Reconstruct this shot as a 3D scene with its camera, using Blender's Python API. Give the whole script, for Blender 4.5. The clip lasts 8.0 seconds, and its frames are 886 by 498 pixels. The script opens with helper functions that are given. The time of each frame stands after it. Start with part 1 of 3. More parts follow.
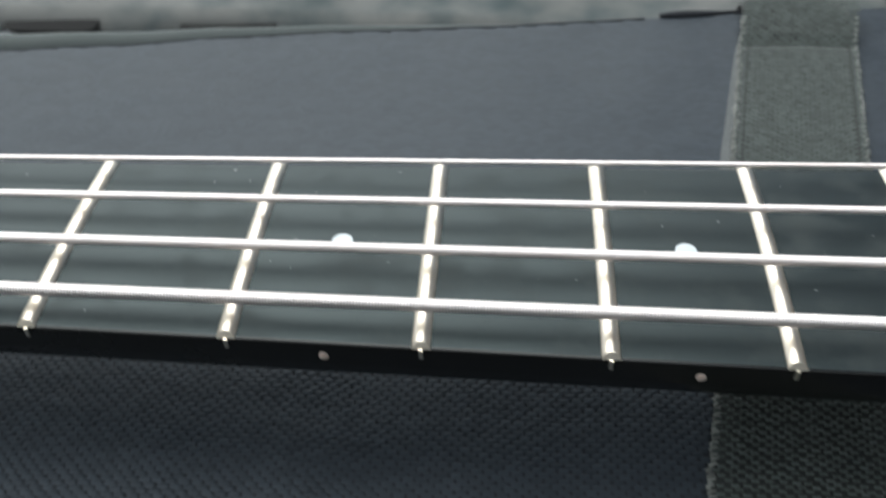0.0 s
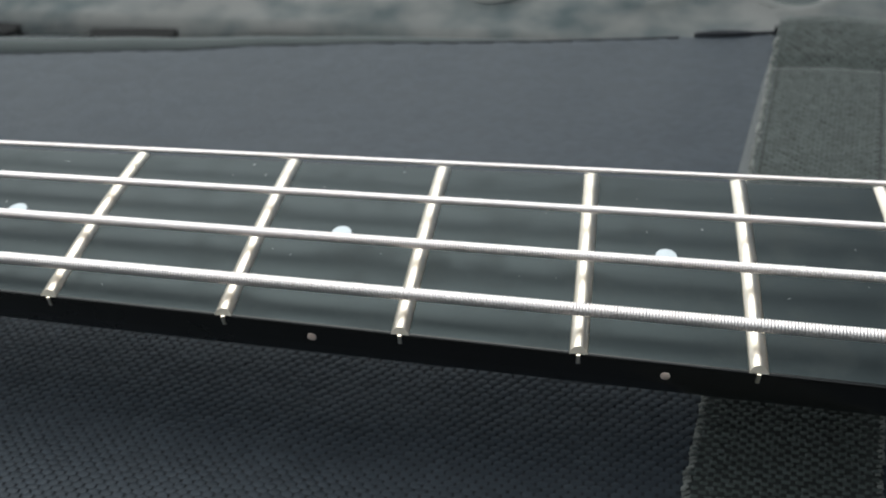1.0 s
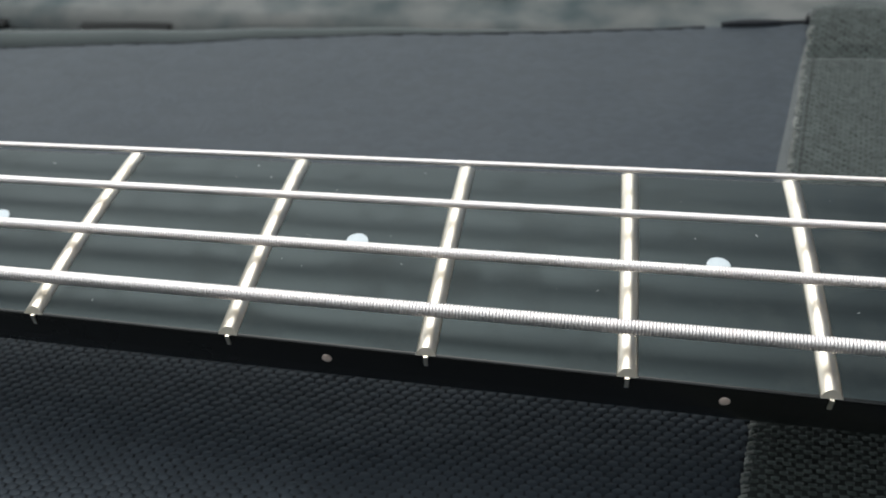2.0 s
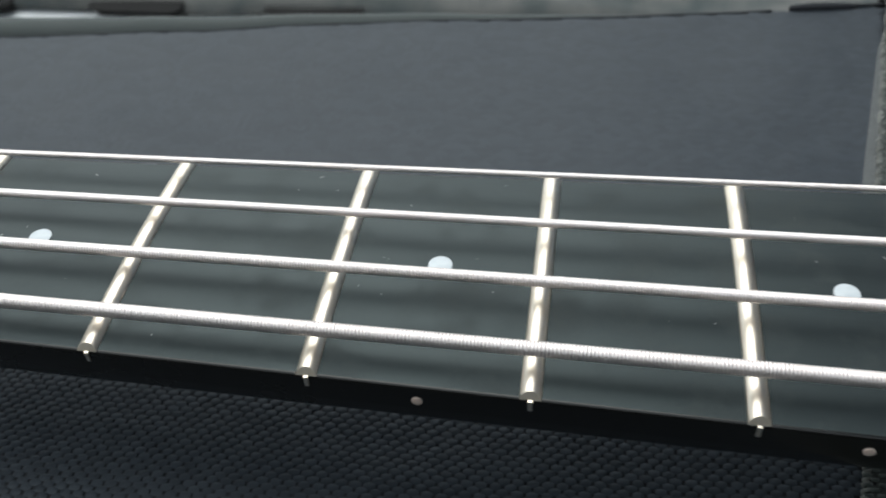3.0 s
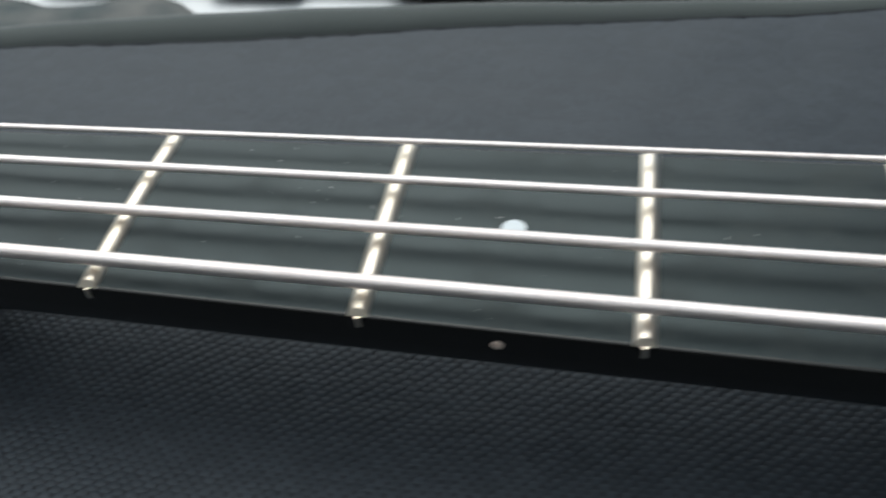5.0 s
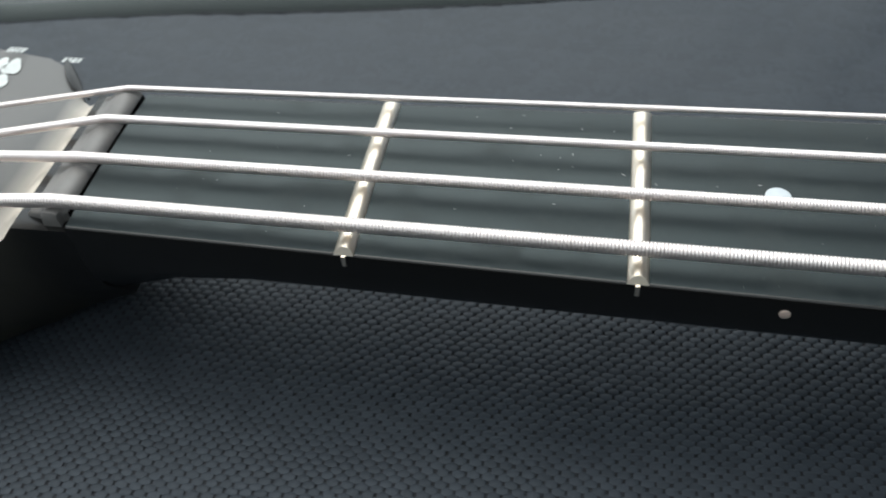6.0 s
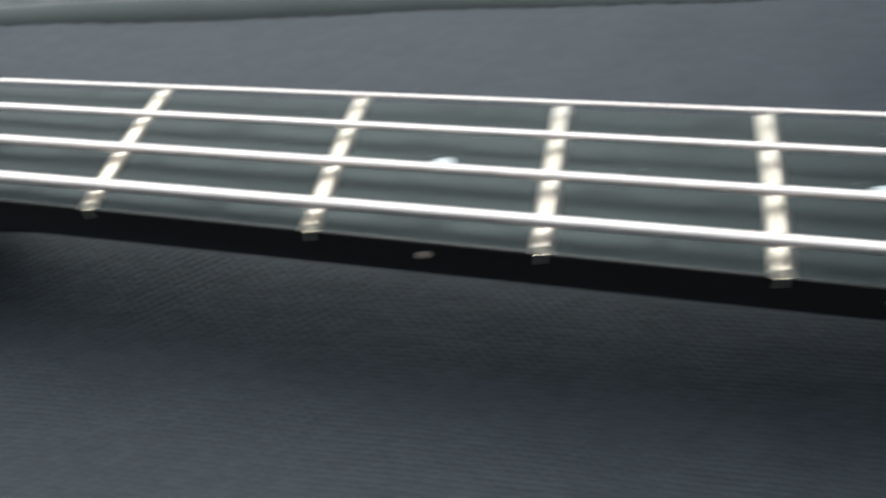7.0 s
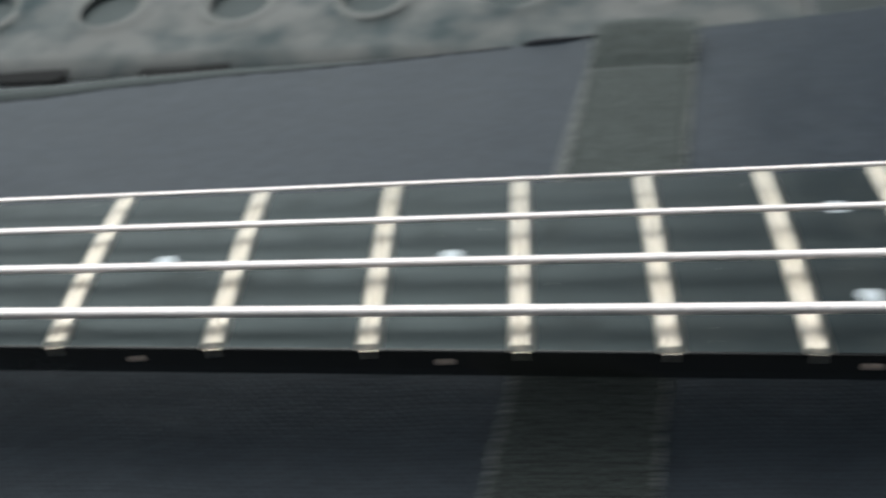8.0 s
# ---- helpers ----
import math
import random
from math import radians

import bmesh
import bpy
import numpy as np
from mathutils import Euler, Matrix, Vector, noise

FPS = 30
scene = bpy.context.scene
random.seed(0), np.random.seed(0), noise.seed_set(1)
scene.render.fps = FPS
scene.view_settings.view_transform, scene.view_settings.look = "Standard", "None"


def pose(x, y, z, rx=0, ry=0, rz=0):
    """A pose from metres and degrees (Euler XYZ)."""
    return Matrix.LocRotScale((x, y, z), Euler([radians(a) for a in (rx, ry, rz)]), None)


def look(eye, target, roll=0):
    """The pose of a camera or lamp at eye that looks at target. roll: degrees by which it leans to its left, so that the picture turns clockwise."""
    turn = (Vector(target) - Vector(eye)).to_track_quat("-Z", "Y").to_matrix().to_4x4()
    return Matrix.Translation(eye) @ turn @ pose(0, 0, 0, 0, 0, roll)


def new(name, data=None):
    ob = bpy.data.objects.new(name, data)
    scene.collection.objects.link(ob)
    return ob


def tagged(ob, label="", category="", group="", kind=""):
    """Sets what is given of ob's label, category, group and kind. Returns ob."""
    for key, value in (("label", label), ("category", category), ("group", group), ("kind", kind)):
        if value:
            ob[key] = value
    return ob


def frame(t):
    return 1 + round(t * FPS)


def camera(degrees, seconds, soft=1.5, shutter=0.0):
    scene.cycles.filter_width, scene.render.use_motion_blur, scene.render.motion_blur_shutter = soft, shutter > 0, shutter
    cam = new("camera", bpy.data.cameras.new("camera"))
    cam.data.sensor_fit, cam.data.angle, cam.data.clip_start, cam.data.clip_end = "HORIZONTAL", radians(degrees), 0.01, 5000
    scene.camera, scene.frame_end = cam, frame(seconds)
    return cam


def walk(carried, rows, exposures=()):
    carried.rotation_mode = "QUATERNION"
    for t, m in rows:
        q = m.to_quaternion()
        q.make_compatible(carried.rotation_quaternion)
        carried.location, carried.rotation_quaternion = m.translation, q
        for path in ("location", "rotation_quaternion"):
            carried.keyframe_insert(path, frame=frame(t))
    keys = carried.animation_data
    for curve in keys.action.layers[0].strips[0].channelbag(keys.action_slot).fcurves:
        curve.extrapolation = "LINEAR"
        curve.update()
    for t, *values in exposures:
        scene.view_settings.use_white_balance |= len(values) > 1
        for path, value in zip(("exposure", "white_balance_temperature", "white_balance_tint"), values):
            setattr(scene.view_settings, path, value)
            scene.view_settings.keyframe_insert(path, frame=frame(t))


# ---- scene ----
cam = camera(52.1, 8.0, soft=1.7, shutter=0.5)
# a phone's wide-open lens held close: the neck is sharp, the far rim soft
cam.data.dof.use_dof = True
cam.data.dof.focus_distance = 0.145
cam.data.dof.aperture_fstop = 28.0
walk(cam, [
    (0.0, pose(0.3010, -0.1242, 0.1198, 46.10, 1.38, 3.97)),
    (0.2, pose(0.3070, -0.1307, 0.1170, 46.73, 0.95, 4.92)),
    (0.5, pose(0.3169, -0.1341, 0.1193, 47.34, 2.00, 7.76)),
    (0.7, pose(0.3201, -0.1312, 0.1197, 47.44, 2.56, 8.65)),
    (1.0, pose(0.3198, -0.1323, 0.1225, 47.49, 2.96, 9.52)),
    (1.2, pose(0.3179, -0.1273, 0.1226, 47.43, 2.94, 9.30)),
    (2.3, pose(0.3089, -0.1139, 0.1107, 47.21, 3.00, 8.85)),
    (2.5, pose(0.3058, -0.1078, 0.1138, 47.16, 3.02, 8.48)),
    (2.7, pose(0.2985, -0.1059, 0.1171, 45.88, 3.26, 8.51)),
    (3.0, pose(0.2925, -0.1039, 0.1096, 45.32, 3.12, 8.68)),
    (3.2, pose(0.2892, -0.0999, 0.1097, 44.34, 3.83, 9.06)),
    (3.5, pose(0.2873, -0.0985, 0.1077, 44.82, 3.76, 8.86)),
    (3.7, pose(0.2839, -0.0972, 0.1089, 44.72, 3.44, 8.64)),
    (3.9, pose(0.2769, -0.1001, 0.1095, 45.23, 3.26, 8.73)),
    (4.0, pose(0.2635, -0.1013, 0.1086, 44.82, 3.14, 8.57)),
    (4.1, pose(0.2468, -0.1093, 0.1166, 44.56, 2.87, 8.67)),
    (4.2, pose(0.2256, -0.1071, 0.1189, 44.58, 2.17, 8.38)),
    (4.7333, pose(0.1507, -0.1066, 0.1115, 44.58, 3.44, 9.33)),
    (5.3, pose(0.1130, -0.1048, 0.1007, 44.58, 4.70, 10.27)),
    (5.5, pose(0.1020, -0.1076, 0.1028, 44.28, 4.22, 9.96)),
    (5.7, pose(0.0917, -0.1107, 0.1019, 43.23, 3.73, 9.46)),
    (6.0, pose(0.0865, -0.1124, 0.1035, 43.49, 3.52, 9.49)),
    (6.2, pose(0.0839, -0.1132, 0.1047, 43.40, 3.37, 9.12)),
    (6.5, pose(0.0880, -0.1197, 0.1072, 43.28, 3.41, 9.75)),
    (6.7, pose(0.1057, -0.1261, 0.1076, 43.98, 4.11, 10.41)),
    (6.8, pose(0.1178, -0.1282, 0.1088, 44.09, 4.03, 10.57)),
    (6.9, pose(0.1318, -0.1318, 0.1119, 44.38, 3.80, 10.64)),
    (7.0, pose(0.1486, -0.1340, 0.1154, 44.84, 3.92, 10.49)),
    (7.1, pose(0.1684, -0.1346, 0.1189, 45.30, 3.94, 10.31)),
    (7.2, pose(0.1905, -0.1348, 0.1202, 45.47, 4.11, 10.07)),
    (7.3, pose(0.2117, -0.1374, 0.1230, 45.45, 4.40, 9.70)),
    (7.4, pose(0.2309, -0.1390, 0.1283, 45.85, 4.79, 9.23)),
    (7.5, pose(0.2499, -0.1407, 0.1350, 46.21, 5.35, 8.54)),
    (7.6, pose(0.2700, -0.1368, 0.1366, 46.87, 5.71, 7.63)),
    (7.7, pose(0.2907, -0.1385, 0.1372, 47.02, 5.78, 6.95)),
    (7.8, pose(0.3120, -0.1397, 0.1371, 46.96, 5.62, 6.02)),
    (7.9, pose(0.3335, -0.1413, 0.1364, 46.89, 5.37, 4.92)),
    (8.0, pose(0.3539, -0.1433, 0.1360, 47.32, 4.91, 3.62)),
], exposures=[(0.0, 0.42), (0.5, 0.17), (1.0, 0.17), (2.5, 0.08), (4.0, 0.02), (5.5, -0.05), (6.0, 0.18), (6.5, 0.21), (7.0, 0.34), (7.5, 0.0), (8.0, 0.21)])

# ---- light: bright overcast sky, the glow behind the bag and towards the headstock ----
SUN_EL, SUN_AZ = 63.0, -24.0          # azimuth from +y towards +x
world = bpy.data.worlds.new("overcast_sky")
scene.world = world
world.use_nodes = True
wn, wl = world.node_tree.nodes, world.node_tree.links
sky = wn.new("ShaderNodeTexSky")
sky.sky_type, sky.sun_disc = "NISHITA", False
sky.sun_elevation, sky.sun_rotation = radians(SUN_EL), radians(SUN_AZ)
sky.air_density, sky.dust_density, sky.ozone_density = 1.0, 4.0, 1.0
hsv = wn.new("ShaderNodeHueSaturation")
hsv.inputs["Saturation"].default_value = 0.45
wl.new(sky.outputs["Color"], hsv.inputs["Color"])
wl.new(hsv.outputs["Color"], wn["Background"].inputs["Color"])
wn["Background"].inputs["Strength"].default_value = 0.050
# the even cloud layer in front of it
cloud, both = wn.new("ShaderNodeBackground"), wn.new("ShaderNodeAddShader")
cloud.inputs["Color"].default_value, cloud.inputs["Strength"].default_value = (0.86, 0.96, 0.98, 1), 0.78
wl.new(wn["Background"].outputs[0], both.inputs[0])
wl.new(cloud.outputs[0], both.inputs[1])
wl.new(both.outputs[0], wn["World Output"].inputs["Surface"])
sun = new("sun", bpy.data.lights.new("sun", "SUN"))
sun.data.energy, sun.data.angle, sun.data.color = 1.7, radians(68), (0.98, 1.0, 0.97)
az, el = radians(SUN_AZ), radians(SUN_EL)
sun.matrix_world = look((math.sin(az) * math.cos(el), math.cos(az) * math.cos(el), math.sin(el)), (0, 0, 0))


# ---- materials ----
def material(name, base, rough=0.5, metal=0.0, base2=None, scale=40.0, detail=6.0, bump=0.0, bump_scale=None,
             sheen=0.0, coat=0.0, rough2=None, spread=0.3, stretch=(1, 1, 1), ior=1.5, island=0.0, big=0.0):
    """Principled surface whose colour and gloss vary by fine and coarse noise, in object space."""
    m = bpy.data.materials.new(name)
    m.use_nodes = True
    n, l = m.node_tree.nodes, m.node_tree.links
    b = n["Principled BSDF"]
    b.inputs["Metallic"].default_value = metal
    b.inputs["IOR"].default_value = ior
    b.inputs["Sheen Weight"].default_value = sheen
    b.inputs["Sheen Roughness"].default_value = 0.4
    b.inputs["Coat Weight"].default_value = coat
    tc, mp = n.new("ShaderNodeTexCoord"), n.new("ShaderNodeMapping")
    mp.inputs["Scale"].default_value = stretch
    l.new(tc.outputs["Object"], mp.inputs["Vector"])
    fine, coarse = n.new("ShaderNodeTexNoise"), n.new("ShaderNodeTexNoise")
    for t, s in ((fine, scale), (coarse, scale / 9)):
        t.inputs["Scale"].default_value, t.inputs["Detail"].default_value = s, detail
        l.new(mp.outputs["Vector"], t.inputs["Vector"])
    add = n.new("ShaderNodeMath")
    add.operation = "ADD"
    l.new(fine.outputs["Fac"], add.inputs[0])
    l.new(coarse.outputs["Fac"], add.inputs[1])
    ramp = n.new("ShaderNodeMapRange")
    ramp.inputs["From Min"].default_value, ramp.inputs["From Max"].default_value = 1 - spread, 1 + spread
    l.new(add.outputs["Value"], ramp.inputs["Value"])
    mix = n.new("ShaderNodeMix")
    mix.data_type = "RGBA"
    mix.inputs[6].default_value = (*base, 1)
    mix.inputs[7].default_value = (*(base2 or [c * 0.75 for c in base]), 1)
    l.new(ramp.outputs["Result"], mix.inputs[0])
    colour = mix.outputs[2]
    if island:
        geo, val = n.new("ShaderNodeNewGeometry"), n.new("ShaderNodeMapRange")
        val.inputs["To Min"].default_value, val.inputs["To Max"].default_value = 1 - island, 1 + island
        l.new(geo.outputs["Random Per Island"], val.inputs["Value"])
        hs = n.new("ShaderNodeHueSaturation")
        l.new(val.outputs["Result"], hs.inputs["Value"])
        l.new(colour, hs.inputs["Color"])
        colour = hs.outputs["Color"]
    l.new(colour, b.inputs["Base Color"])
    rr = n.new("ShaderNodeMapRange")
    rr.inputs["To Min"].default_value, rr.inputs["To Max"].default_value = rough, rough2 if rough2 is not None else min(1, rough * 1.25)
    l.new(ramp.outputs["Result"], rr.inputs["Value"])
    l.new(rr.outputs["Result"], b.inputs["Roughness"])
    if big:
        blot, lift, film = n.new("ShaderNodeTexNoise"), n.new("ShaderNodeMapRange"), n.new("ShaderNodeMath")
        blot.inputs["Scale"].default_value, blot.inputs["Detail"].default_value, blot.inputs["Roughness"].default_value = big, 9, 0.68
        l.new(tc.outputs["Object"], blot.inputs["Vector"])
        lift.inputs["From Min"].default_value, lift.inputs["From Max"].default_value, lift.inputs["To Max"].default_value = 0.49, 0.67, 0.26
        l.new(blot.outputs["Fac"], lift.inputs["Value"])
        dusty = n.new("ShaderNodeMix")
        dusty.data_type = "RGBA"
        dusty.inputs[7].default_value = (0.10, 0.105, 0.10, 1)
        l.new(lift.outputs["Result"], dusty.inputs[0])
        l.new(colour, dusty.inputs[6])
        l.new(dusty.outputs[2], b.inputs["Base Color"])
        film.operation = "ADD"
        l.new(rr.outputs["Result"], film.inputs[0])
        l.new(lift.outputs["Result"], film.inputs[1])
        l.new(film.outputs["Value"], b.inputs["Roughness"])
    if bump:
        bt, bp = n.new("ShaderNodeTexNoise"), n.new("ShaderNodeBump")
        bt.inputs["Scale"].default_value, bt.inputs["Detail"].default_value = bump_scale or scale * 4, 4
        l.new(mp.outputs["Vector"], bt.inputs["Vector"])
        bp.inputs["Strength"].default_value, bp.inputs["Distance"].default_value = bump, 0.0004
        l.new(bt.outputs["Fac"], bp.inputs["Height"])
        l.new(bp.outputs["Normal"], b.inputs["Normal"])
    return m


EBONY = material("black_fingerboard", (0.004, 0.007, 0.008), 0.37, base2=(0.008, 0.011, 0.013), scale=260, rough2=0.50,
                 stretch=(0.12, 1, 1), bump=0.05, bump_scale=900, big=75.0, ior=1.53)
EBONY.node_tree.nodes["Principled BSDF"].inputs["Specular Tint"].default_value = (0.77, 0.95, 0.97, 1)
LACQUER = material("black_neck_lacquer", (0.004, 0.004, 0.0038), 0.22, base2=(0.006, 0.006, 0.0055), scale=60, bump=0.02)
# olive tone: the lining's dim reflection on the dark side, put into colour
HEADSIDE = material("lacquer_with_reflection", (0.034, 0.035, 0.029), 0.34, base2=(0.080, 0.076, 0.060), scale=110, spread=0.16, bump=0.02)
FRET = material("nickel_silver", (0.93, 0.85, 0.745), 0.31, 1.0, base2=(0.86, 0.77, 0.63), scale=500, rough2=0.40, bump=0.03, bump_scale=1500)
STRING = material("nickel_wound", (1.0, 0.925, 0.905), 0.46, 1.0, base2=(0.92, 0.835, 0.81), scale=300, rough2=0.55)
PEARL = material("white_inlay", (0.68, 0.73, 0.76), 0.35, base2=(0.56, 0.62, 0.66), scale=700)
SIDEDOT = material("cream_side_dot", (0.74, 0.59, 0.51), 0.4, scale=900)
NUT = material("grey_nut", (0.17, 0.163, 0.156), 0.42, base2=(0.21, 0.202, 0.194), scale=400)
DECAL = material("white_print", (0.78, 0.82, 0.80), 0.4, scale=600)
LINING = material("lining_ground", (0.012, 0.014, 0.018), 0.7, base2=(0.016, 0.018, 0.023), scale=200, bump=0.3, bump_scale=1400)
THREAD = material("nylon_thread", (0.0302, 0.0372, 0.0460), 0.43, base2=(0.0380, 0.0457, 0.0550), scale=90, island=0.12, ior=1.33)
THREAD.node_tree.nodes["Principled BSDF"].inputs["Specular Tint"].default_value = (0.88, 0.95, 1.0, 1)
WEBBING = material("webbing_ground", (0.017, 0.0205, 0.019), 0.8, base2=(0.025, 0.029, 0.027), scale=300, sheen=0.2, bump=0.5, bump_scale=1500)
WEBTHREAD = material("webbing_thread", (0.042, 0.0525, 0.0485), 0.75, base2=(0.055, 0.066, 0.061), scale=160, island=0.22, sheen=0.4)
SELVAGE = material("selvage_thread", (0.20, 0.205, 0.19), 0.8, base2=(0.13, 0.135, 0.125), scale=200, island=0.3, sheen=0.3)
TAPE = material("worn_tape", (0.078, 0.084, 0.086), 0.85, base2=(0.108, 0.114, 0.115), scale=400, bump=0.5, bump_scale=2500, sheen=0.3)
# darker than the foam: the shade inside the hollows is put into this colour
HOLLOW_SHADE = material("hollow_shade", (0.042, 0.055, 0.056), 0.7, base2=(0.055, 0.068, 0.068), scale=60, bump=0.3)
# paler than the foam: light caught on the lips is put into the colour
RIM = material("lit_lip", (0.165, 0.165, 0.155), 0.85, base2=(0.125, 0.132, 0.128), scale=90, bump=0.4)
DARK_FILL = material("dark_fill", (0.035, 0.043, 0.044), 0.9, base2=(0.05, 0.058, 0.058), scale=60, bump=0.4, sheen=0.2)
HEM = material("grey_binding", (0.044, 0.055, 0.055), 0.75, base2=(0.060, 0.072, 0.070), scale=120, bump=0.4, bump_scale=1500, sheen=0.2)
FOAM = material("grey_moulded_foam", (0.130, 0.132, 0.127), 0.8, base2=(0.038, 0.056, 0.061), scale=40, spread=0.22, bump=0.5, bump_scale=500)
FLOOR = material("white_floor", (0.80, 0.82, 0.83), 0.5, base2=(0.7, 0.72, 0.74), scale=12)
BLOCKER = material("blocker_dark", (0.028, 0.027, 0.025), 0.8, base2=(0.040, 0.037, 0.033), scale=6, bump=0.2)
# blue chosen so the unseen wall tints what the board reflects
SLATE = material("blocker_slate_blue", (0.070, 0.095, 0.130), 0.8, base2=(0.085, 0.110, 0.145), scale=6, bump=0.2)
# near-black of the shaded gap under the mat, put on blocks
GAP_BLACK = material("gap_black", (0.0035, 0.0035, 0.0035), 0.95, base2=(0.005, 0.005, 0.005), scale=80)
DUST = material("lint", (0.55, 0.55, 0.53), 0.9, scale=900)


def fading(m, x0, x1, colour):
    """Lets a finish pass into another colour along the neck, from x0 to x1."""
    n, l = m.node_tree.nodes, m.node_tree.links
    b = n["Principled BSDF"]
    first = b.inputs["Base Color"].links[0].from_socket
    tc, sep, mr, mix = (n.new(k) for k in ("ShaderNodeTexCoord", "ShaderNodeSeparateXYZ", "ShaderNodeMapRange", "ShaderNodeMix"))
    mr.inputs["From Min"].default_value, mr.inputs["From Max"].default_value = x0, x1
    l.new(tc.outputs["Object"], sep.inputs["Vector"])
    l.new(sep.outputs["X"], mr.inputs["Value"])
    mix.data_type = "RGBA"
    mix.inputs[7].default_value = (*colour, 1)
    l.new(mr.outputs["Result"], mix.inputs[0])
    l.new(first, mix.inputs[6])
    l.new(mix.outputs[2], b.inputs["Base Color"])
    return m


# pale cream by the nut that passes into grey; olive sides that pass into the black neck
CREAM_TO_GREY = fading(material("headstock_cream_to_grey", (0.11, 0.11, 0.108), 0.36, base2=(0.14, 0.138, 0.132), scale=70, stretch=(0.2, 1, 1)),
               -0.027, -0.013, (0.66, 0.59, 0.50))
# the painted reflection fades out towards the neck
fading(HEADSIDE, -0.034, -0.006, (0.005, 0.005, 0.0045))


# ---- mesh helpers ----
def mesh_of(name, verts, faces, mat, sharp=35.0):
    me = bpy.data.meshes.new(name)
    me.from_pydata([tuple(map(float, v)) for v in verts], [], [tuple(f) for f in faces])
    me.validate()
    me.materials.append(mat)
    me.polygons.foreach_set("use_smooth", [True] * len(me.polygons))
    me.set_sharp_from_angle(angle=radians(sharp))
    return me


def part(name, me, parent, label="", at=None):
    ob = new(name, me)
    ob.parent = parent
    if at is not None:
        ob.matrix_basis = at
    return tagged(ob, label) if label else ob


def thing(name, label, category):
    """An Empty that carries the parts of one thing."""
    return tagged(new(name), label, category)


def loft(rings, closed=True, caps=True):
    """Verts and faces through rings of equally many points."""
    k, verts, faces = len(rings[0]), [p for r in rings for p in r], []
    for i in range(len(rings) - 1):
        for j in range(k if closed else k - 1):
            a, b = i * k + j, i * k + (j + 1) % k
            faces.append((a, b, b + k, a + k))
    if caps and closed:
        faces.append(tuple(range(k))[::-1])
        faces.append(tuple(range((len(rings) - 1) * k, len(rings) * k)))
    return verts, faces


def grid_mesh(name, verts, faces, mat, smooth=True):
    """A large mesh from numpy arrays: verts (n, 3), quads (m, 4)."""
    me = bpy.data.meshes.new(name)
    me.vertices.add(len(verts))
    me.vertices.foreach_set("co", np.ascontiguousarray(verts, dtype=np.float32).ravel())
    me.loops.add(faces.size)
    me.loops.foreach_set("vertex_index", np.ascontiguousarray(faces, dtype=np.int32).ravel())
    me.polygons.add(len(faces))
    me.polygons.foreach_set("loop_start", np.arange(0, faces.size, 4, dtype=np.int32))
    me.polygons.foreach_set("use_smooth", np.full(len(faces), smooth))
    me.update(calc_edges=True)
    me.materials.append(mat)
    return me


def disc(name, r, h, mat, n=20, bevel=0.12):
    """A low round plug with a softened rim, standing on z = 0."""
    rings = []
    for rr, zz in ((r, -h), (r, h * (1 - bevel * 2)), (r * (1 - bevel), h)):
        rings.append([(rr * math.cos(2 * math.pi * i / n), rr * math.sin(2 * math.pi * i / n), zz) for i in range(n)])
    return mesh_of(name, *loft(rings), mat, 60)


# ---- plan of the neck: nut at x = 0, frets towards +x, bass side towards -y, edge of the board at z = 0 ----
SCALE, RADIUS = 0.864, 0.30
NECK_END = 0.605
fret_x = lambda k: SCALE * (1 - 2 ** (-k / 12))
half_w = lambda x: 0.01853 + (0.02840 - 0.01853) * x / fret_x(12)
crown = lambda x, y: (half_w(x) ** 2 - y * y) / (2 * RADIUS)
FLOOR_Z = -0.155


def lining_z(x, y):
    """Height of the padded lining: nearly flat, with slow swells and small soft creases."""
    z = -0.0385 + 0.0045 * min(1, max(0, (y + 0.01) / 0.13))
    z += 0.0007 * math.sin(x * 31 + 1) * math.sin(y * 40 + x * 9)
    return z + 0.00042 * noise.noise(Vector((x * 42, y * 55, 3.0))) + 0.00010 * noise.noise(Vector((x * 150, y * 190, 7.0)))


edge_y = lambda x: 0.1030 + 0.127 * x        # far rim of the bag

# ---- ground and the things beyond the bag ----
g = 40.0
ground = part("ground", mesh_of("ground", [(-g, -g, FLOOR_Z), (g, -g, FLOOR_Z), (g, g, FLOOR_Z), (-g, g, FLOOR_Z)], [(0, 1, 2, 3)], FLOOR), None)
tagged(ground, "smooth white floor", "floor", kind="structure")


def blocker_south():
    """Plain dark wall, unseen, added behind the camera to block sky light."""
    x0, x1, y0, y1, z1 = -3.0, 0.90, -0.80, -0.68, 0.45
    v = [(x, y, z) for x in (x0, x1) for y in (y0, y1) for z in (FLOOR_Z, z1)]
    return mesh_of("blocker_south", v, [(0, 1, 3, 2), (4, 6, 7, 5), (0, 4, 5, 1), (2, 3, 7, 6), (1, 5, 7, 3), (0, 2, 6, 4)], BLOCKER)


def blocker_east():
    """Unseen dark return beside the camera's end of the neck, added to dim light."""
    x0, x1, y0, y1, z1 = 0.78, 0.90, -0.68, 1.60, 2.3
    v = [(x, y, z) for x in (x0, x1) for y in (y0, y1) for z in (FLOOR_Z, z1)]
    return mesh_of("blocker_east", v, [(0, 1, 3, 2), (4, 6, 7, 5), (0, 4, 5, 1), (2, 3, 7, 6), (1, 5, 7, 3), (0, 2, 6, 4)], SLATE)


tagged(part("blocker_east", blocker_east(), None), "unseen slate-blue wall added to dim and tint reflections", "wall", kind="structure")
tagged(part("blocker_south", blocker_south(), None), "unseen dark brown-grey wall added to block sky light", "wall", kind="structure")


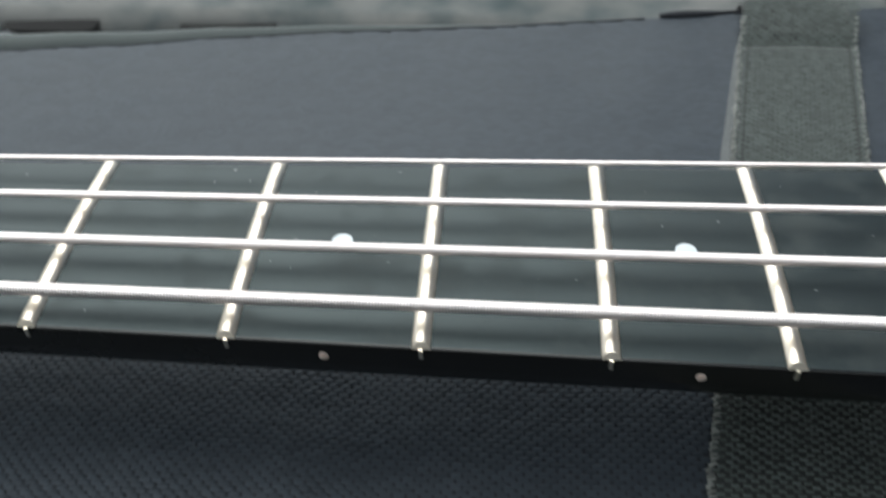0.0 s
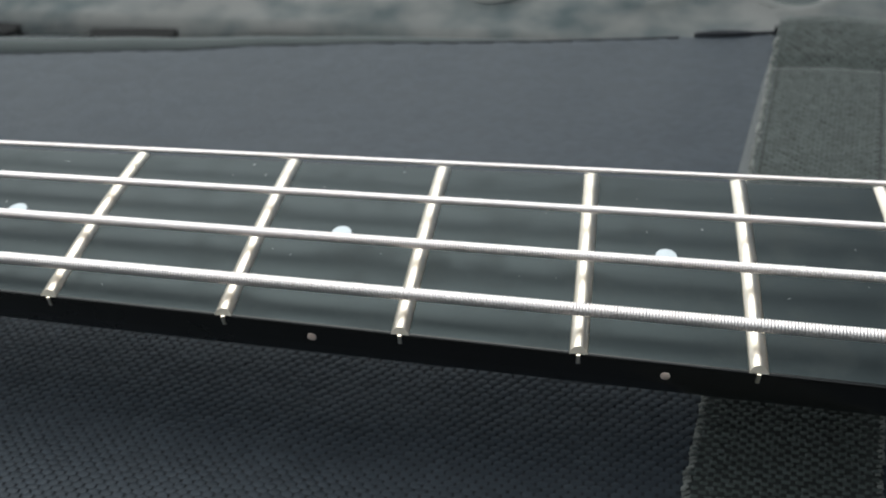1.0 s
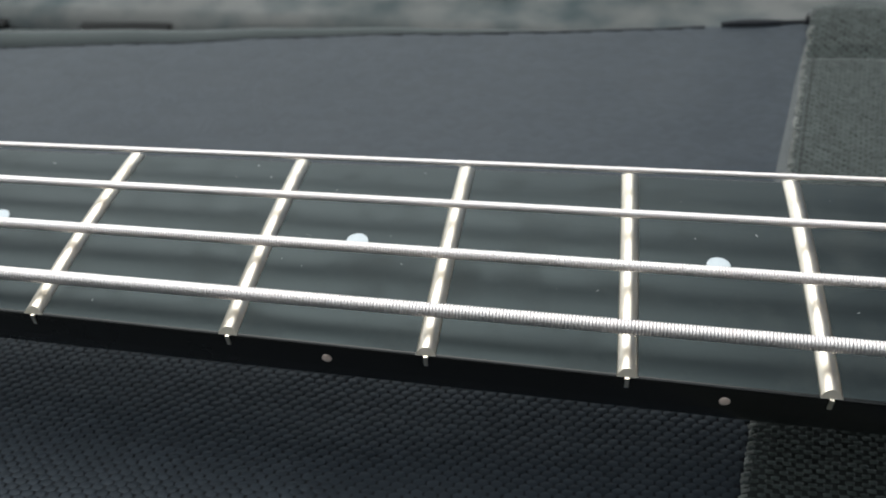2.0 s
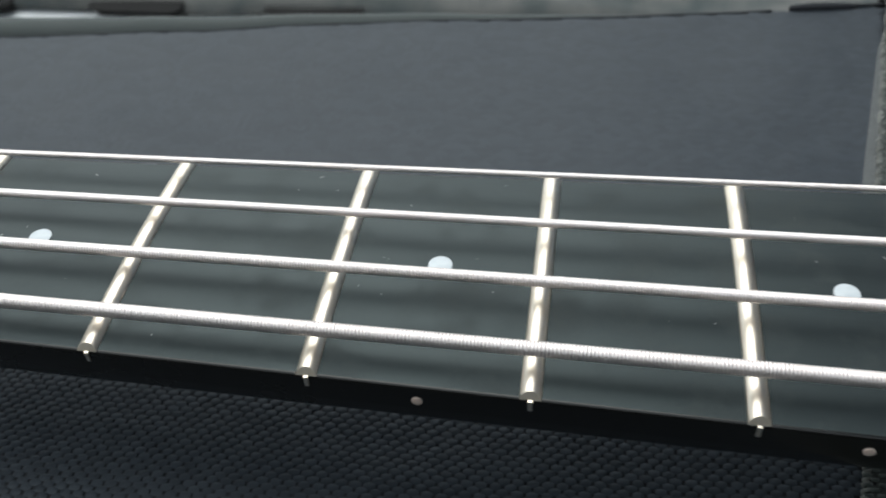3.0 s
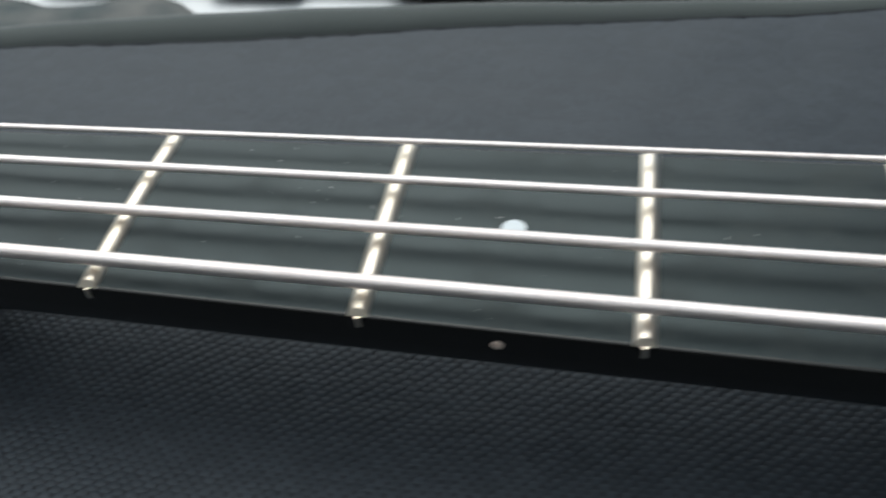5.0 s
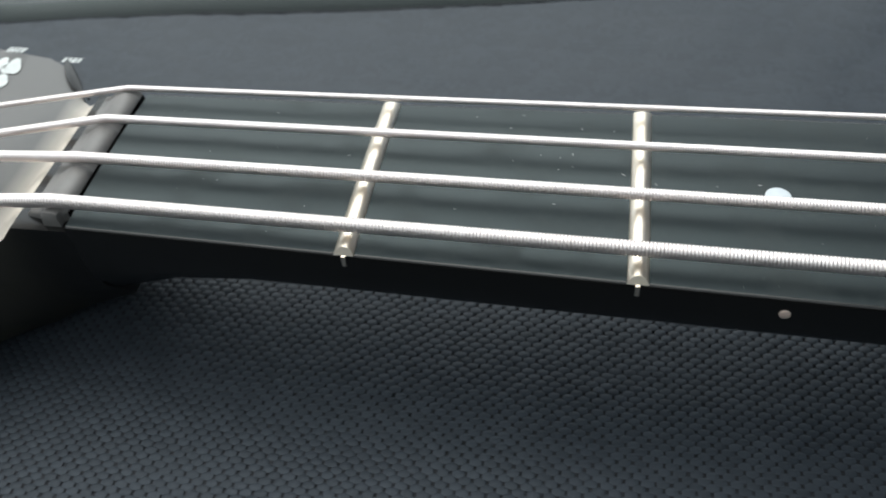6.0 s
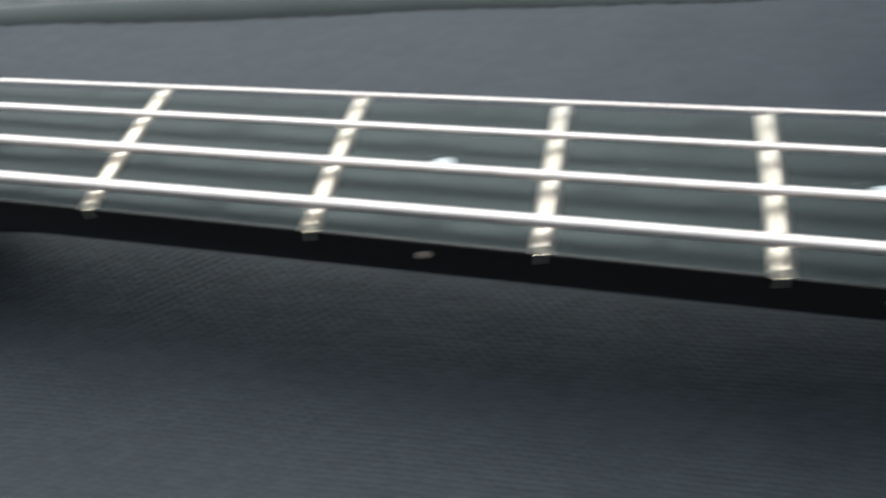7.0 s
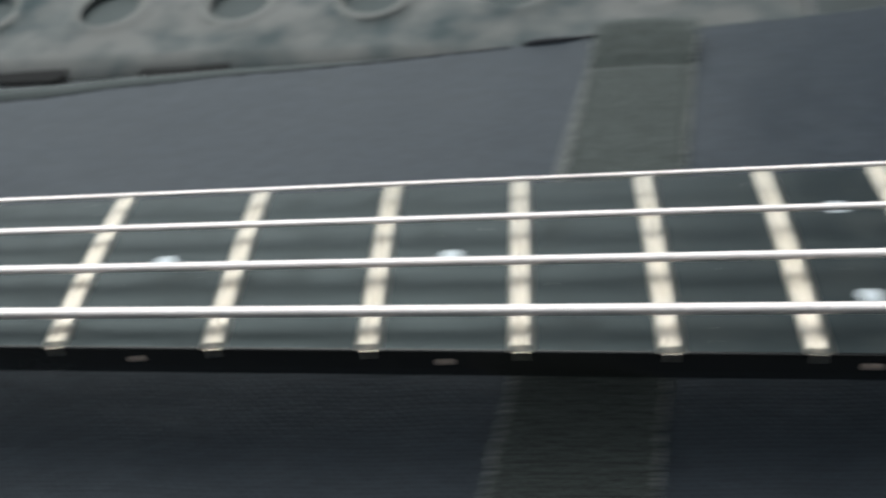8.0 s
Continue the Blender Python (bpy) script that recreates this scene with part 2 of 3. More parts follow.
def foam_mat(label, x0, x1, y0, y1, top, front, back, ovals):
    """A moulded mat with a scalloped far rim or a slanting near one, and oval recesses in its top."""
    step = 0.004 if y1 - y0 < 0.5 else 0.012
    nx, ny = int((x1 - x0) / step) + 1, int((y1 - y0) / step) + 1
    X, Y = np.meshgrid(np.linspace(x0, x1, nx), np.linspace(0, 1, ny), indexing="ij")
    yf = y0 - front * np.clip(X - 0.17, 0, 0.3)
    yb = y1 + back * (np.tanh(2.6 * np.cos(2 * np.pi * (X + 0.022) / 0.106)) + 2.2 / (1 + np.exp((X + 0.112) / 0.004)))
    Yw = yf + (yb - yf) * Y
    Z = np.full_like(X, top)
    edge = np.minimum(Yw - yf, yb - Yw)
    Z -= 0.007 * np.exp(-(edge / 0.005) ** 2)
    for ox, oy, rx, ry, deep in ovals:
        q = np.sqrt(((X - ox) / rx) ** 2 + ((Yw - oy) / ry) ** 2)
        Z -= deep / (1 + np.exp((q - 1) * 24))
        Z += 0.0028 * np.exp(-((q - 1.2) / 0.16) ** 2)
    Z = np.maximum(Z, FLOOR_Z + 0.004)
    Z += 0.0022 * np.sin(X * 47 + 2) * np.sin(Yw * 63)
    n = nx * ny
    topv = np.stack([X, Yw, Z], -1).reshape(-1, 3)
    lo = topv.copy()
    lo[:, 2] = FLOOR_Z + 0.002
    # arched hollows under the near edge
    arch = 0.011 * np.clip(np.cos(2 * np.pi * (topv[:, 0] - 0.027) / 0.108) * 1.8, 0, 1)
    nearness = np.exp(-((topv[:, 1] - yf.reshape(-1)) / 0.03) ** 2)
    if front:
        lo[:, 2] = np.minimum(lo[:, 2] + arch * nearness, topv[:, 2] - 0.003)
    idx = np.arange(n).reshape(nx, ny)
    quad = lambda a, b, c, d: np.stack([a.ravel(), b.ravel(), c.ravel(), d.ravel()], -1)
    f = [quad(idx[:-1, :-1], idx[1:, :-1], idx[1:, 1:], idx[:-1, 1:]), quad(idx[:-1, :-1], idx[:-1, 1:], idx[1:, 1:], idx[1:, :-1]) + n,
         quad(idx[:-1, 0], idx[:-1, 0] + n, idx[1:, 0] + n, idx[1:, 0]), quad(idx[:-1, -1], idx[1:, -1], idx[1:, -1] + n, idx[:-1, -1] + n),
         quad(idx[0, :-1], idx[0, 1:], idx[0, 1:] + n, idx[0, :-1] + n), quad(idx[-1, :-1], idx[-1, :-1] + n, idx[-1, 1:] + n, idx[-1, 1:])]
    me = grid_mesh("moulded_mat", np.concatenate([topv, lo]), np.concatenate(f), FOAM)
    return tagged(new("moulded_mat", me), label, "mat", "mats on the floor")


far_ovals = [(0.430 - 0.0905 * i, 0.4045, 0.021, 0.026, 0.007) for i in range(-4, 11)]
far_mat = foam_mat("grey moulded foam mat with a row of oval hollows", -0.50, 0.77, 0.333, 0.62, -0.142, 0.05, 0.0, far_ovals)
def shade_block():
    """Low slant-ended block that stands in for shade under the mat's near edge."""
    rings = []
    for i in range(13):
        sx = i / 6 - 1
        k = 1 - 0.35 * max(0, abs(sx) - 0.83) / 0.17
        rings.append([(0.028 * sx + (0.016 * (1 - z) if sx < -0.8 else 0), y * 0.011 * k, z * 0.0078) for y, z in ((-0.9, 0.60), (-1, 0.72), (-0.95, 1), (0.9, 1), (1, 0.7), (1, 0), (0.6, 0))])
    return mesh_of("shade_block", *loft(rings), GAP_BLACK, 50)


def hollow_shade(rx, ry):
    """A shallow dished oval, added so its dark colour shades a hollow of the mat."""
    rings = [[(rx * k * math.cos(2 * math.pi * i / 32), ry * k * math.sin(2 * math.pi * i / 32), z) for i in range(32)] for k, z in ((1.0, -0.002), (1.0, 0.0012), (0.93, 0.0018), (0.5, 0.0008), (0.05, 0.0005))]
    return mesh_of("hollow_shade", *loft(rings), HOLLOW_SHADE, 50)


def oval_rim(rx, ry):
    """A low rounded lip round a hollow."""
    rings = []
    for i in range(41):
        a = 2 * math.pi * i / 40
        rings.append([((rx + 0.0042 * math.cos(b)) * math.cos(a), (ry + 0.0042 * math.cos(b)) * math.sin(a), 0.0014 * math.sin(b)) for b in [2 * math.pi * k / 8 for k in range(8)]])
    return mesh_of("oval_rim", *loft(rings, caps=False), RIM, 60)


lip = oval_rim(0.0238, 0.0288)
for ox, oy, rx, ry, deep in far_ovals:
    part("oval_rim", lip, far_mat, "lip of a hollow, coloured paler as if lit", pose(ox, oy, -0.1411))
shade_disc = hollow_shade(0.0195, 0.0240)
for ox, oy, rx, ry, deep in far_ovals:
    part("hollow_shade", shade_disc, far_mat, "dark green-grey oval added for a hollow's shade", pose(ox, oy, FLOOR_Z + 0.0078))
gap_block = shade_block()
for i in range(-3, 2):
    part("shade_block", gap_block, far_mat, "black block in place of the shade under the mat", pose(0.0325 + 0.106 * i, 0.3345, FLOOR_Z))
foam_mat("plain grey foam mat with a scalloped edge", -0.50, 0.77, -0.66, 0.3065, -0.148, 0.0, 0.0045, [])


def dark_slab():
    """A soft-edged slab added for the dark area at the mat's far end."""
    rings = []
    for i in range(25):
        u = i / 24
        x = 0.505 + 0.20 * u
        top = -0.130 + 0.003 * math.sin(9 * u + 1)
        ring = []
        for j in range(17):
            a = math.pi * j / 16
            k = math.sin(a) ** 0.35 * min(1, (u + 0.03) / 0.08) ** 0.5
            ring.append((x + 0.05 * (j / 16), 0.46 - 0.15 * math.cos(a), -0.1395 + (top + 0.1395) * k))
        rings.append(ring)
    return mesh_of("dark_slab", *loft(rings), DARK_FILL, 60)


tagged(new("dark_slab", dark_slab()), "dark grey slab added at the mat's far end", "cloth")


# ---- gig bag ----
bag = thing("gig_bag", "open black woven nylon gig bag lying under the neck", "bag")
BX0, BX1, BY0 = -0.34, 0.72, -0.42


def bag_body():
    """Padded bottom panel of the bag, a slab down to the mats with a rounded far rim."""
    rings = []
    for i in range(261):
        x = BX0 + (BX1 - BX0) * i / 260
        ye = edge_y(x)
        top = [(x, BY0 + (ye - BY0) * j / 130, lining_z(x, BY0 + (ye - BY0) * j / 130) - 0.00016) for j in range(131)]
        z1 = top[-1][2]
        rim = [(x, ye + 0.002, z1 - 0.002), (x, ye + 0.001, z1 - 0.02), (x, ye - 0.03, -0.1445), (x, BY0, -0.1445)]
        rings.append(top + rim)
    return mesh_of("bottom_panel", *loft(rings), LINING, 60)


panel = part("bottom_panel", bag_body(), bag, "padded black lining panel")


def tube_along(points, radius, n=10, squash=1.0):
    """A round bead along points; radius may be a function of the step."""
    rings = []
    for i, p in enumerate(points):
        a, b = Vector(points[max(0, i - 1)]), Vector(points[min(len(points) - 1, i + 1)])
        d = (b - a).normalized()
        u = d.cross(Vector((0, 0, 1)))
        u = u.normalized() if u.length > 1e-6 else Vector((0, 1, 0))
        w = u.cross(d)
        r = radius(i) if callable(radius) else radius
        rings.append([tuple(Vector(p) + u * r * math.cos(2 * math.pi * k / n) + w * r * squash * math.sin(2 * math.pi * k / n)) for k in range(n)])
    return loft(rings)


def hem_points(x0, x1, n, off=0.0, down=0.0):
    out = []
    for i in range(n):
        x = x0 + (x1 - x0) * i / (n - 1)
        out.append((x, edge_y(x) + off(x) if callable(off) else edge_y(x) + off, lining_z(x, edge_y(x)) - down))
    return out


hem_width = lambda x: 0.0012 + 0.0064 * max(0, min(1, (0.34 - x) / 0.30)) - 0.0016 * max(0, min(1, -x / 0.06))
pts = hem_points(BX0, 0.352, 90, lambda x: hem_width(x) * 1.0 + 0.0014, 0.0036)
part("hem", mesh_of("hem", *tube_along(pts, lambda i: hem_width(pts[i][0]) + 0.0006, 12, 0.8), HEM), bag, "grey rolled binding on the rim")
pts2 = hem_points(0.41, BX1, 40, 0.001, 0.002)
part("hem", mesh_of("hem", *tube_along(pts2, 0.0018, 10), HEM), bag, "grey rolled binding on the rim")
# bead added in place of the dark opening beside the strap
pts3 = hem_points(0.350, 0.378, 12, 0.0008, -0.0004)
part("rim_slit", mesh_of("rim_slit", *tube_along(pts3, lambda i: 0.0006 + 0.0009 * math.sin(math.pi * min(1, (i + 1) / 9)), 8), LINING), bag, "black bead standing in for the dark slit beside the strap")


seam_pts = hem_points(BX0, 0.345, 90, 0.0006, 0.0001)
part("seam", mesh_of("seam", *tube_along(seam_pts, 0.00045, 8), LINING), bag, "thin dark seam along the binding")


def pillow_field(xs, ys, cellx, celly, shear=0.0, jitter=0.06, seed=3):
    """Middles of the crossings where a thread lies on top: every second cell of a sheared grid."""
    rng = np.random.default_rng(seed)
    ni, nj = int((xs[1] - xs[0]) / cellx), int((ys[1] - ys[0]) / celly)
    I, J = np.meshgrid(np.arange(ni), np.arange(nj), indexing="ij")
    keep = (I + J) % 2 == 0
    cx, cy = xs[0] + I[keep] * cellx, ys[0] + J[keep] * celly
    cx = cx + rng.normal(0, jitter * cellx, cx.shape)
    cy = cy + rng.normal(0, jitter * 1.3 * celly, cy.shape)
    cx = cx + shear * cy
    return cx, cy, rng


def pillows(cx, cy, z, lx, ly, h, rng, mat, name, tilt=0.0, slope=(0.0, 0.0)):
    u = np.array([-1, -0.62, 0.62, 1])
    w = np.array([-1, -0.5, 0.5, 1])
    U, W = np.meshgrid(u, w, indexing="ij")
    H = (1 - U ** 4) * (1 - np.abs(W) ** 3)
    s = rng.uniform(0.93, 1.07, (len(cx), 1))
    V = np.stack([cx[:, None] + U.ravel() * lx * s, cy[:, None] + W.ravel() * ly + U.ravel() * tilt,
                  z[:, None] + U.ravel() * lx * slope[0] + W.ravel() * ly * slope[1] + H.ravel() * h * rng.uniform(0.88, 1.12, (len(cx), 1)) - 0.00004], -1)
    base = np.arange(16).reshape(4, 4)
    f = np.stack([base[:-1, :-1].ravel(), base[1:, :-1].ravel(), base[1:, 1:].ravel(), base[:-1, 1:].ravel()], -1)
    F = (f[None] + 16 * np.arange(len(cx))[:, None, None]).reshape(-1, 4)
    return grid_mesh(name, V.reshape(-1, 3), F, mat)


lz = np.vectorize(lining_z)
strap_l = lambda y: 0.3477 + 0.192 * y
strap_r = lambda y: 0.3845 + 0.182 * y


def lining_weave():
    cx, cy, rng = pillow_field((-0.14, 0.60), (-0.085, 0.175), 0.00135, 0.00122, shear=0.02, jitter=0.03)
    cy = cy + 0.00035 * np.sin(cx * 61 + cy * 17) + 0.0002 * np.sin(cx * 173 + 1)
    ok = (cy < edge_y(cx) - 0.0005) & ~((cx > strap_l(cy)) & (cx < strap_r(cy)))
    cx, cy = cx[ok], cy[ok]
    # the cloth lies slack before the neck and is pulled flat beyond it
    towards_head = np.clip((0.30 - cx) / 0.08, 0, 1)
    flat = 1 - (0.72 + 0.18 * towards_head) * np.clip((cy - 0.015) / 0.03, 0, 1)
    full = (1 + (0.42 * towards_head - 0.03) * (1 - flat))[:, None]
    far = np.clip((cy - 0.015) / 0.02, 0, 1)[:, None]
    e = 0.0008
    slope = [((lz(cx + dx, cy + dy) - lz(cx - dx, cy - dy)) / (2 * e))[:, None] for dx, dy in ((e, 0), (0, e))]
    return pillows(cx, cy, lz(cx, cy) + 0.0001, 0.00107 * full * (1 + 0.3 * far), 0.00081 * full * (1 + 0.3 * far), 0.00020 * flat[:, None] * (1 - 0.4 * far), rng, THREAD, "lining_weave", slope=slope)


tagged(part("lining_weave", lining_weave(), bag, "raised threads of the black nylon weave"), kind="stuff")


def strap_path():
    """Centre line heights of the strap: flat on the lining, over the rim, and down behind it."""
    pts = [(y, lining_z(0.365 + 0.187 * y, y) + 0.0013) for y in np.linspace(-0.10, 0.126, 60)]
    z = pts[-1][1]
    pts += [(0.1278, z - 0.0006), (0.1292, z - 0.0002), (0.132, z + 0.0014), (0.137, z + 0.0030), (0.142, z + 0.0045), (0.147, z + 0.0053), (0.1515, z + 0.0050),
            (0.1550, z + 0.0030), (0.1575, z - 0.0008), (0.159, z - 0.007), (0.1595, z - 0.02), (0.160, z - 0.07)]
    return pts


def strap_body():
    rings = []
    for k, (y, z) in enumerate(strap_path()):
        yy = min(y, 0.15)
        a, b = strap_l(yy), strap_r(yy)
        t = 0.0011
        over = min(1, max(0, (y - 0.129) / 0.020))
        row_t = []
        for i in range(15):
            u = i / 14
            droop = 0.0065 * over * max(0, u - 0.55) ** 2 / 0.2 + 0.003 * over * max(0, 0.18 - u) / 0.18
            row_t.append((a + (b - a) * u, y, z + 0.0005 * math.sin(math.pi * u) + (0.0004 if i in (1, 13) else 0) - droop))
        rings.append(row_t + [(p[0], p[1], p[2] - t) for p in row_t[::-1]])
    return mesh_of("strap", *loft(rings), WEBBING, 50)


strap = part("strap", strap_body(), bag, "dark olive webbing strap sewn across the lining")


def strap_weave():
    cx, cy, rng = pillow_field((0.30, 0.44), (-0.095, 0.151), 0.0013, 0.00105, shear=0.187, jitter=0.1, seed=5)
    ok = (cx > strap_l(cy) + 0.0004) & (cx < strap_r(cy) - 0.0004)
    cx, cy = cx[ok], cy[ok]
    P = np.array(strap_path())
    z = np.interp(cy, P[:, 0], P[:, 1])
    t = (cx - strap_l(cy)) / (strap_r(cy) - strap_l(cy))
    lean = ((np.interp(cy + 0.0006, P[:, 0], P[:, 1]) - np.interp(cy - 0.0006, P[:, 0], P[:, 1])) / 0.0012)[:, None]
    worn = np.clip((cy - 0.015) / 0.03, 0, 1)[:, None]
    return pillows(cx, cy, z + 0.0003 + 0.0006 * np.sin(np.pi * t), 0.00078 + 0.00030 * worn, 0.00042 + 0.00020 * worn, 0.00055 - 0.00043 * worn, rng, WEBTHREAD, "webbing_threads", slope=(0.0, lean))


tagged(part("webbing_threads", strap_weave(), strap, "coarse olive-grey webbing threads"), kind="stuff")


def selvage(side):
    """Loops of thread, one after another, along one edge of the strap."""
    rng = np.random.default_rng(8 + side)
    P = np.array(strap_path())
    cy = np.arange(-0.097, 0.140, 0.00125)
    cy = cy + rng.normal(0, 0.00012, len(cy))
    cx = (strap_l(cy) + 0.0004 if side < 0 else strap_r(cy) - 0.0004) + rng.normal(0, 0.0002, len(cy))
    return pillows(cx, cy, np.interp(cy, P[:, 0], P[:, 1]) - 0.0004, 0.0009, 0.00052, 0.0011, rng, SELVAGE, "selvage", 0.0003)


def edge_tape():
    """Pale worn tape beside the strap's edge, wider towards the neck."""
    rings = []
    for i in range(40):
        y = 0.022 + 0.108 * i / 39
        x1, wide = strap_l(y) + 0.0006, 0.0014 + 0.0038 * (1 - i / 39) ** 0.8
        z = lining_z(x1, y)
        rings.append([(x1 - wide * u, y, z + 0.0003 + 0.0006 * math.sin(math.pi * min(1, u + 0.15))) for u in (0, 0.25, 0.5, 0.75, 1)] +
                     [(x1 - wide * u, y, z - 0.0004) for u in (1, 0)])
    return mesh_of("edge_tape", *loft(rings), TAPE, 60)


part("edge_tape", edge_tape(), strap, "pale grey worn tape along the edge")
for side in (-1, 1):
    part("selvage", selvage(side), strap, "lighter fuzzy woven edge")

# ---- the bass guitar ----
guitar = thing("bass_guitar", "four-string bass guitar neck with a black fingerboard lying in its bag", "guitar")
stations = [NECK_END * i / 40 for i in range(41)]


def fingerboard():
    rings = []
    for i in range(301):
        x = NECK_END * i / 300
        w = half_w(x)
        top = []
        for j in range(41):
            y = (w - 0.0006) * (j / 20 - 1)
            ripple = 0.00003 * noise.noise(Vector((x * 70, y * 260, 1.0))) + 0.000012 * noise.noise(Vector((x * 190, y * 500, 5.0)))
            top.append((x, y, crown(x, y) + (ripple if 0 < j < 40 else 0)))
        z = top[0][2]
        arc = [(0.0006 * math.sin(a), 0.0006 * (1 - math.cos(a))) for a in (0.35, 0.7, 1.05, 1.4)]
        rings.append(top + [(x, w - 0.0006 + d, z - h) for d, h in arc] + [(x, w, -0.0051), (x, -w, -0.0051)] + [(x, -w + 0.0006 - d, z - h) for d, h in arc[::-1]])
    me = mesh_of("fingerboard", *loft(rings), EBONY, 40)
    me.materials.append(LACQUER)
    for p in me.polygons:
        p.material_index = int(abs(p.normal.y) > 0.15)      # polished sides and rolled edges
    return me


board = part("fingerboard", fingerboard(), guitar, "satin black fingerboard with smudges")


def neck_back():
    rings = []
    for x in stations:
        w = half_w(max(0, x)) - 0.0001
        ring = []
        for j in range(25):
            a = math.pi * j / 24
            swell = 0.0105 * max(0, 1 - x / 0.034) ** 2
            ring.append((x, w * math.cos(a), -0.0052 - (0.0113 + swell) * math.sin(a) ** 0.9))
        rings.append(ring)
    return mesh_of("neck", *loft(rings), LACQUER, 40)


neck = part("neck", neck_back(), guitar, "gloss black rounded neck")


def fret(k):
    """A crowned fret wire with bevelled ends and its tang showing at the board's edge."""
    x, w = fret_x(k), half_w(fret_x(k)) - 0.0001
    prof = [(0.00166 * u, 0.0 if abs(u) == 1 and e else 0.00016 + 0.00100 * (1 - abs(u) ** 2.3)) for u, e in ((-1, 1), (-1, 0), (-0.88, 0), (-0.66, 0), (-0.36, 0), (0, 0), (0.36, 0), (0.66, 0), (0.88, 0), (1, 0), (1, 1))]
    rings = []
    for v in [-1, -0.91] + [j / 6 - 1 for j in range(1, 12)] + [0.91, 1]:
        # the ends are filed off at a slant
        cut = 0.75 if abs(v) == 1 else 0.0
        rings.append([(x + px, v * (w - cut * pz), crown(x, v * w) + pz - 0.00005) for px, pz in prof])
    verts, faces = loft(rings)
    for s in (-1, 1):
        o = len(verts)
        for px in (-0.00033, 0.00033):
            for py in (w - 0.003, w + 0.00042):
                for pz in (-0.0021, 0.0):
                    verts.append((x + px, s * py, pz))
        faces += [tuple(o + i for i in f) for f in ((0, 1, 3, 2), (4, 6, 7, 5), (0, 2, 6, 4), (1, 5, 7, 3), (2, 3, 7, 6), (0, 4, 5, 1))]
    return mesh_of("fret", verts, faces, FRET, 40)


for k in range(1, 21):
    part("fret", fret(k), guitar, "polished nickel silver fret" if k == 1 else "")

dot, side_dot = disc("inlay_dot", 0.00203, 0.00022, PEARL, 28), disc("side_dot", 0.00085, 0.0002, SIDEDOT, 18)
for k in (3, 5, 7, 9, 12, 15, 17, 19):
    x = (fret_x(k) + fret_x(k - 1)) / 2
    for y in ((0.0,) if k != 12 else (-0.0135, 0.0135)):
        part("inlay_dot", dot, board, "round white pearl inlay", pose(x, y, crown(x, y), math.degrees(math.asin(-y / RADIUS)) * -1))
    for dx in ((0.0,) if k != 12 else (-0.0028, 0.0028)):
        part("side_dot", side_dot, board, "small cream marker dot", pose(x + dx, -half_w(x) - 0.00005, -0.0031, 90))


def nut():
    """Slotted string nut."""
    slots = {-0.0154: 0.0014, -0.0045: 0.0012, 0.0066: 0.0010, 0.0164: 0.0008}
    ys = sorted({-0.0174, -0.0171, -0.01615, 0.0173, 0.0176, *[y + d for y, r in slots.items() for d in (-r, -r * 0.6, 0, r * 0.6, r)]})
    rings = []
    for y in ys:
        z = 0.0022
        for c, r in slots.items():
            if abs(y - c) < r * 0.99:
                z = 0.0019 - 0.0004 * (1 - abs(y - c) / r)
        if y in (ys[0], ys[-1]):
            z = 0.0018
        if y < -0.0160:
            # the near end is a short round nub
            z = min(z, 0.0019) - (0.0005 if y == ys[0] else 0)
            rings.append([(-0.0046, y, -0.0012), (-0.0046, y, -0.0002), (-0.0045, y, z - 0.0008), (-0.0042, y, z - 0.0002), (-0.0036, y, z), (-0.0029, y, z), (-0.0022, y, z), (-0.0016, y, z - 0.0004), (-0.0015, y, 0.0), (-0.0014, y, -0.0012)])
            continue
        rings.append([(-0.0086, y, -0.0012), (-0.0086, y, -0.0006), (-0.0070, y, z - 0.0022), (-0.0052, y, z - 0.0009), (-0.0038, y, z - 0.0001), (-0.0026, y, z), (-0.0014, y, z - 0.0003), (-0.0009, y, z - 0.0010), (-0.0007, y, 0.0005), (-0.0005, y, -0.0012)])
    return mesh_of("nut", *loft(rings), NUT, 50)


nut_mesh = nut()
nut_mesh.materials.append(LACQUER)
for p in nut_mesh.polygons:
    if p.normal.x > 0.9 and p.center.z < 0.0006 and p.center.y > -0.016:
        p.material_index = 1          # black paints the shadow gap in front of it
part("nut", nut_mesh, guitar, "grey slotted nut with a painted shadow line")


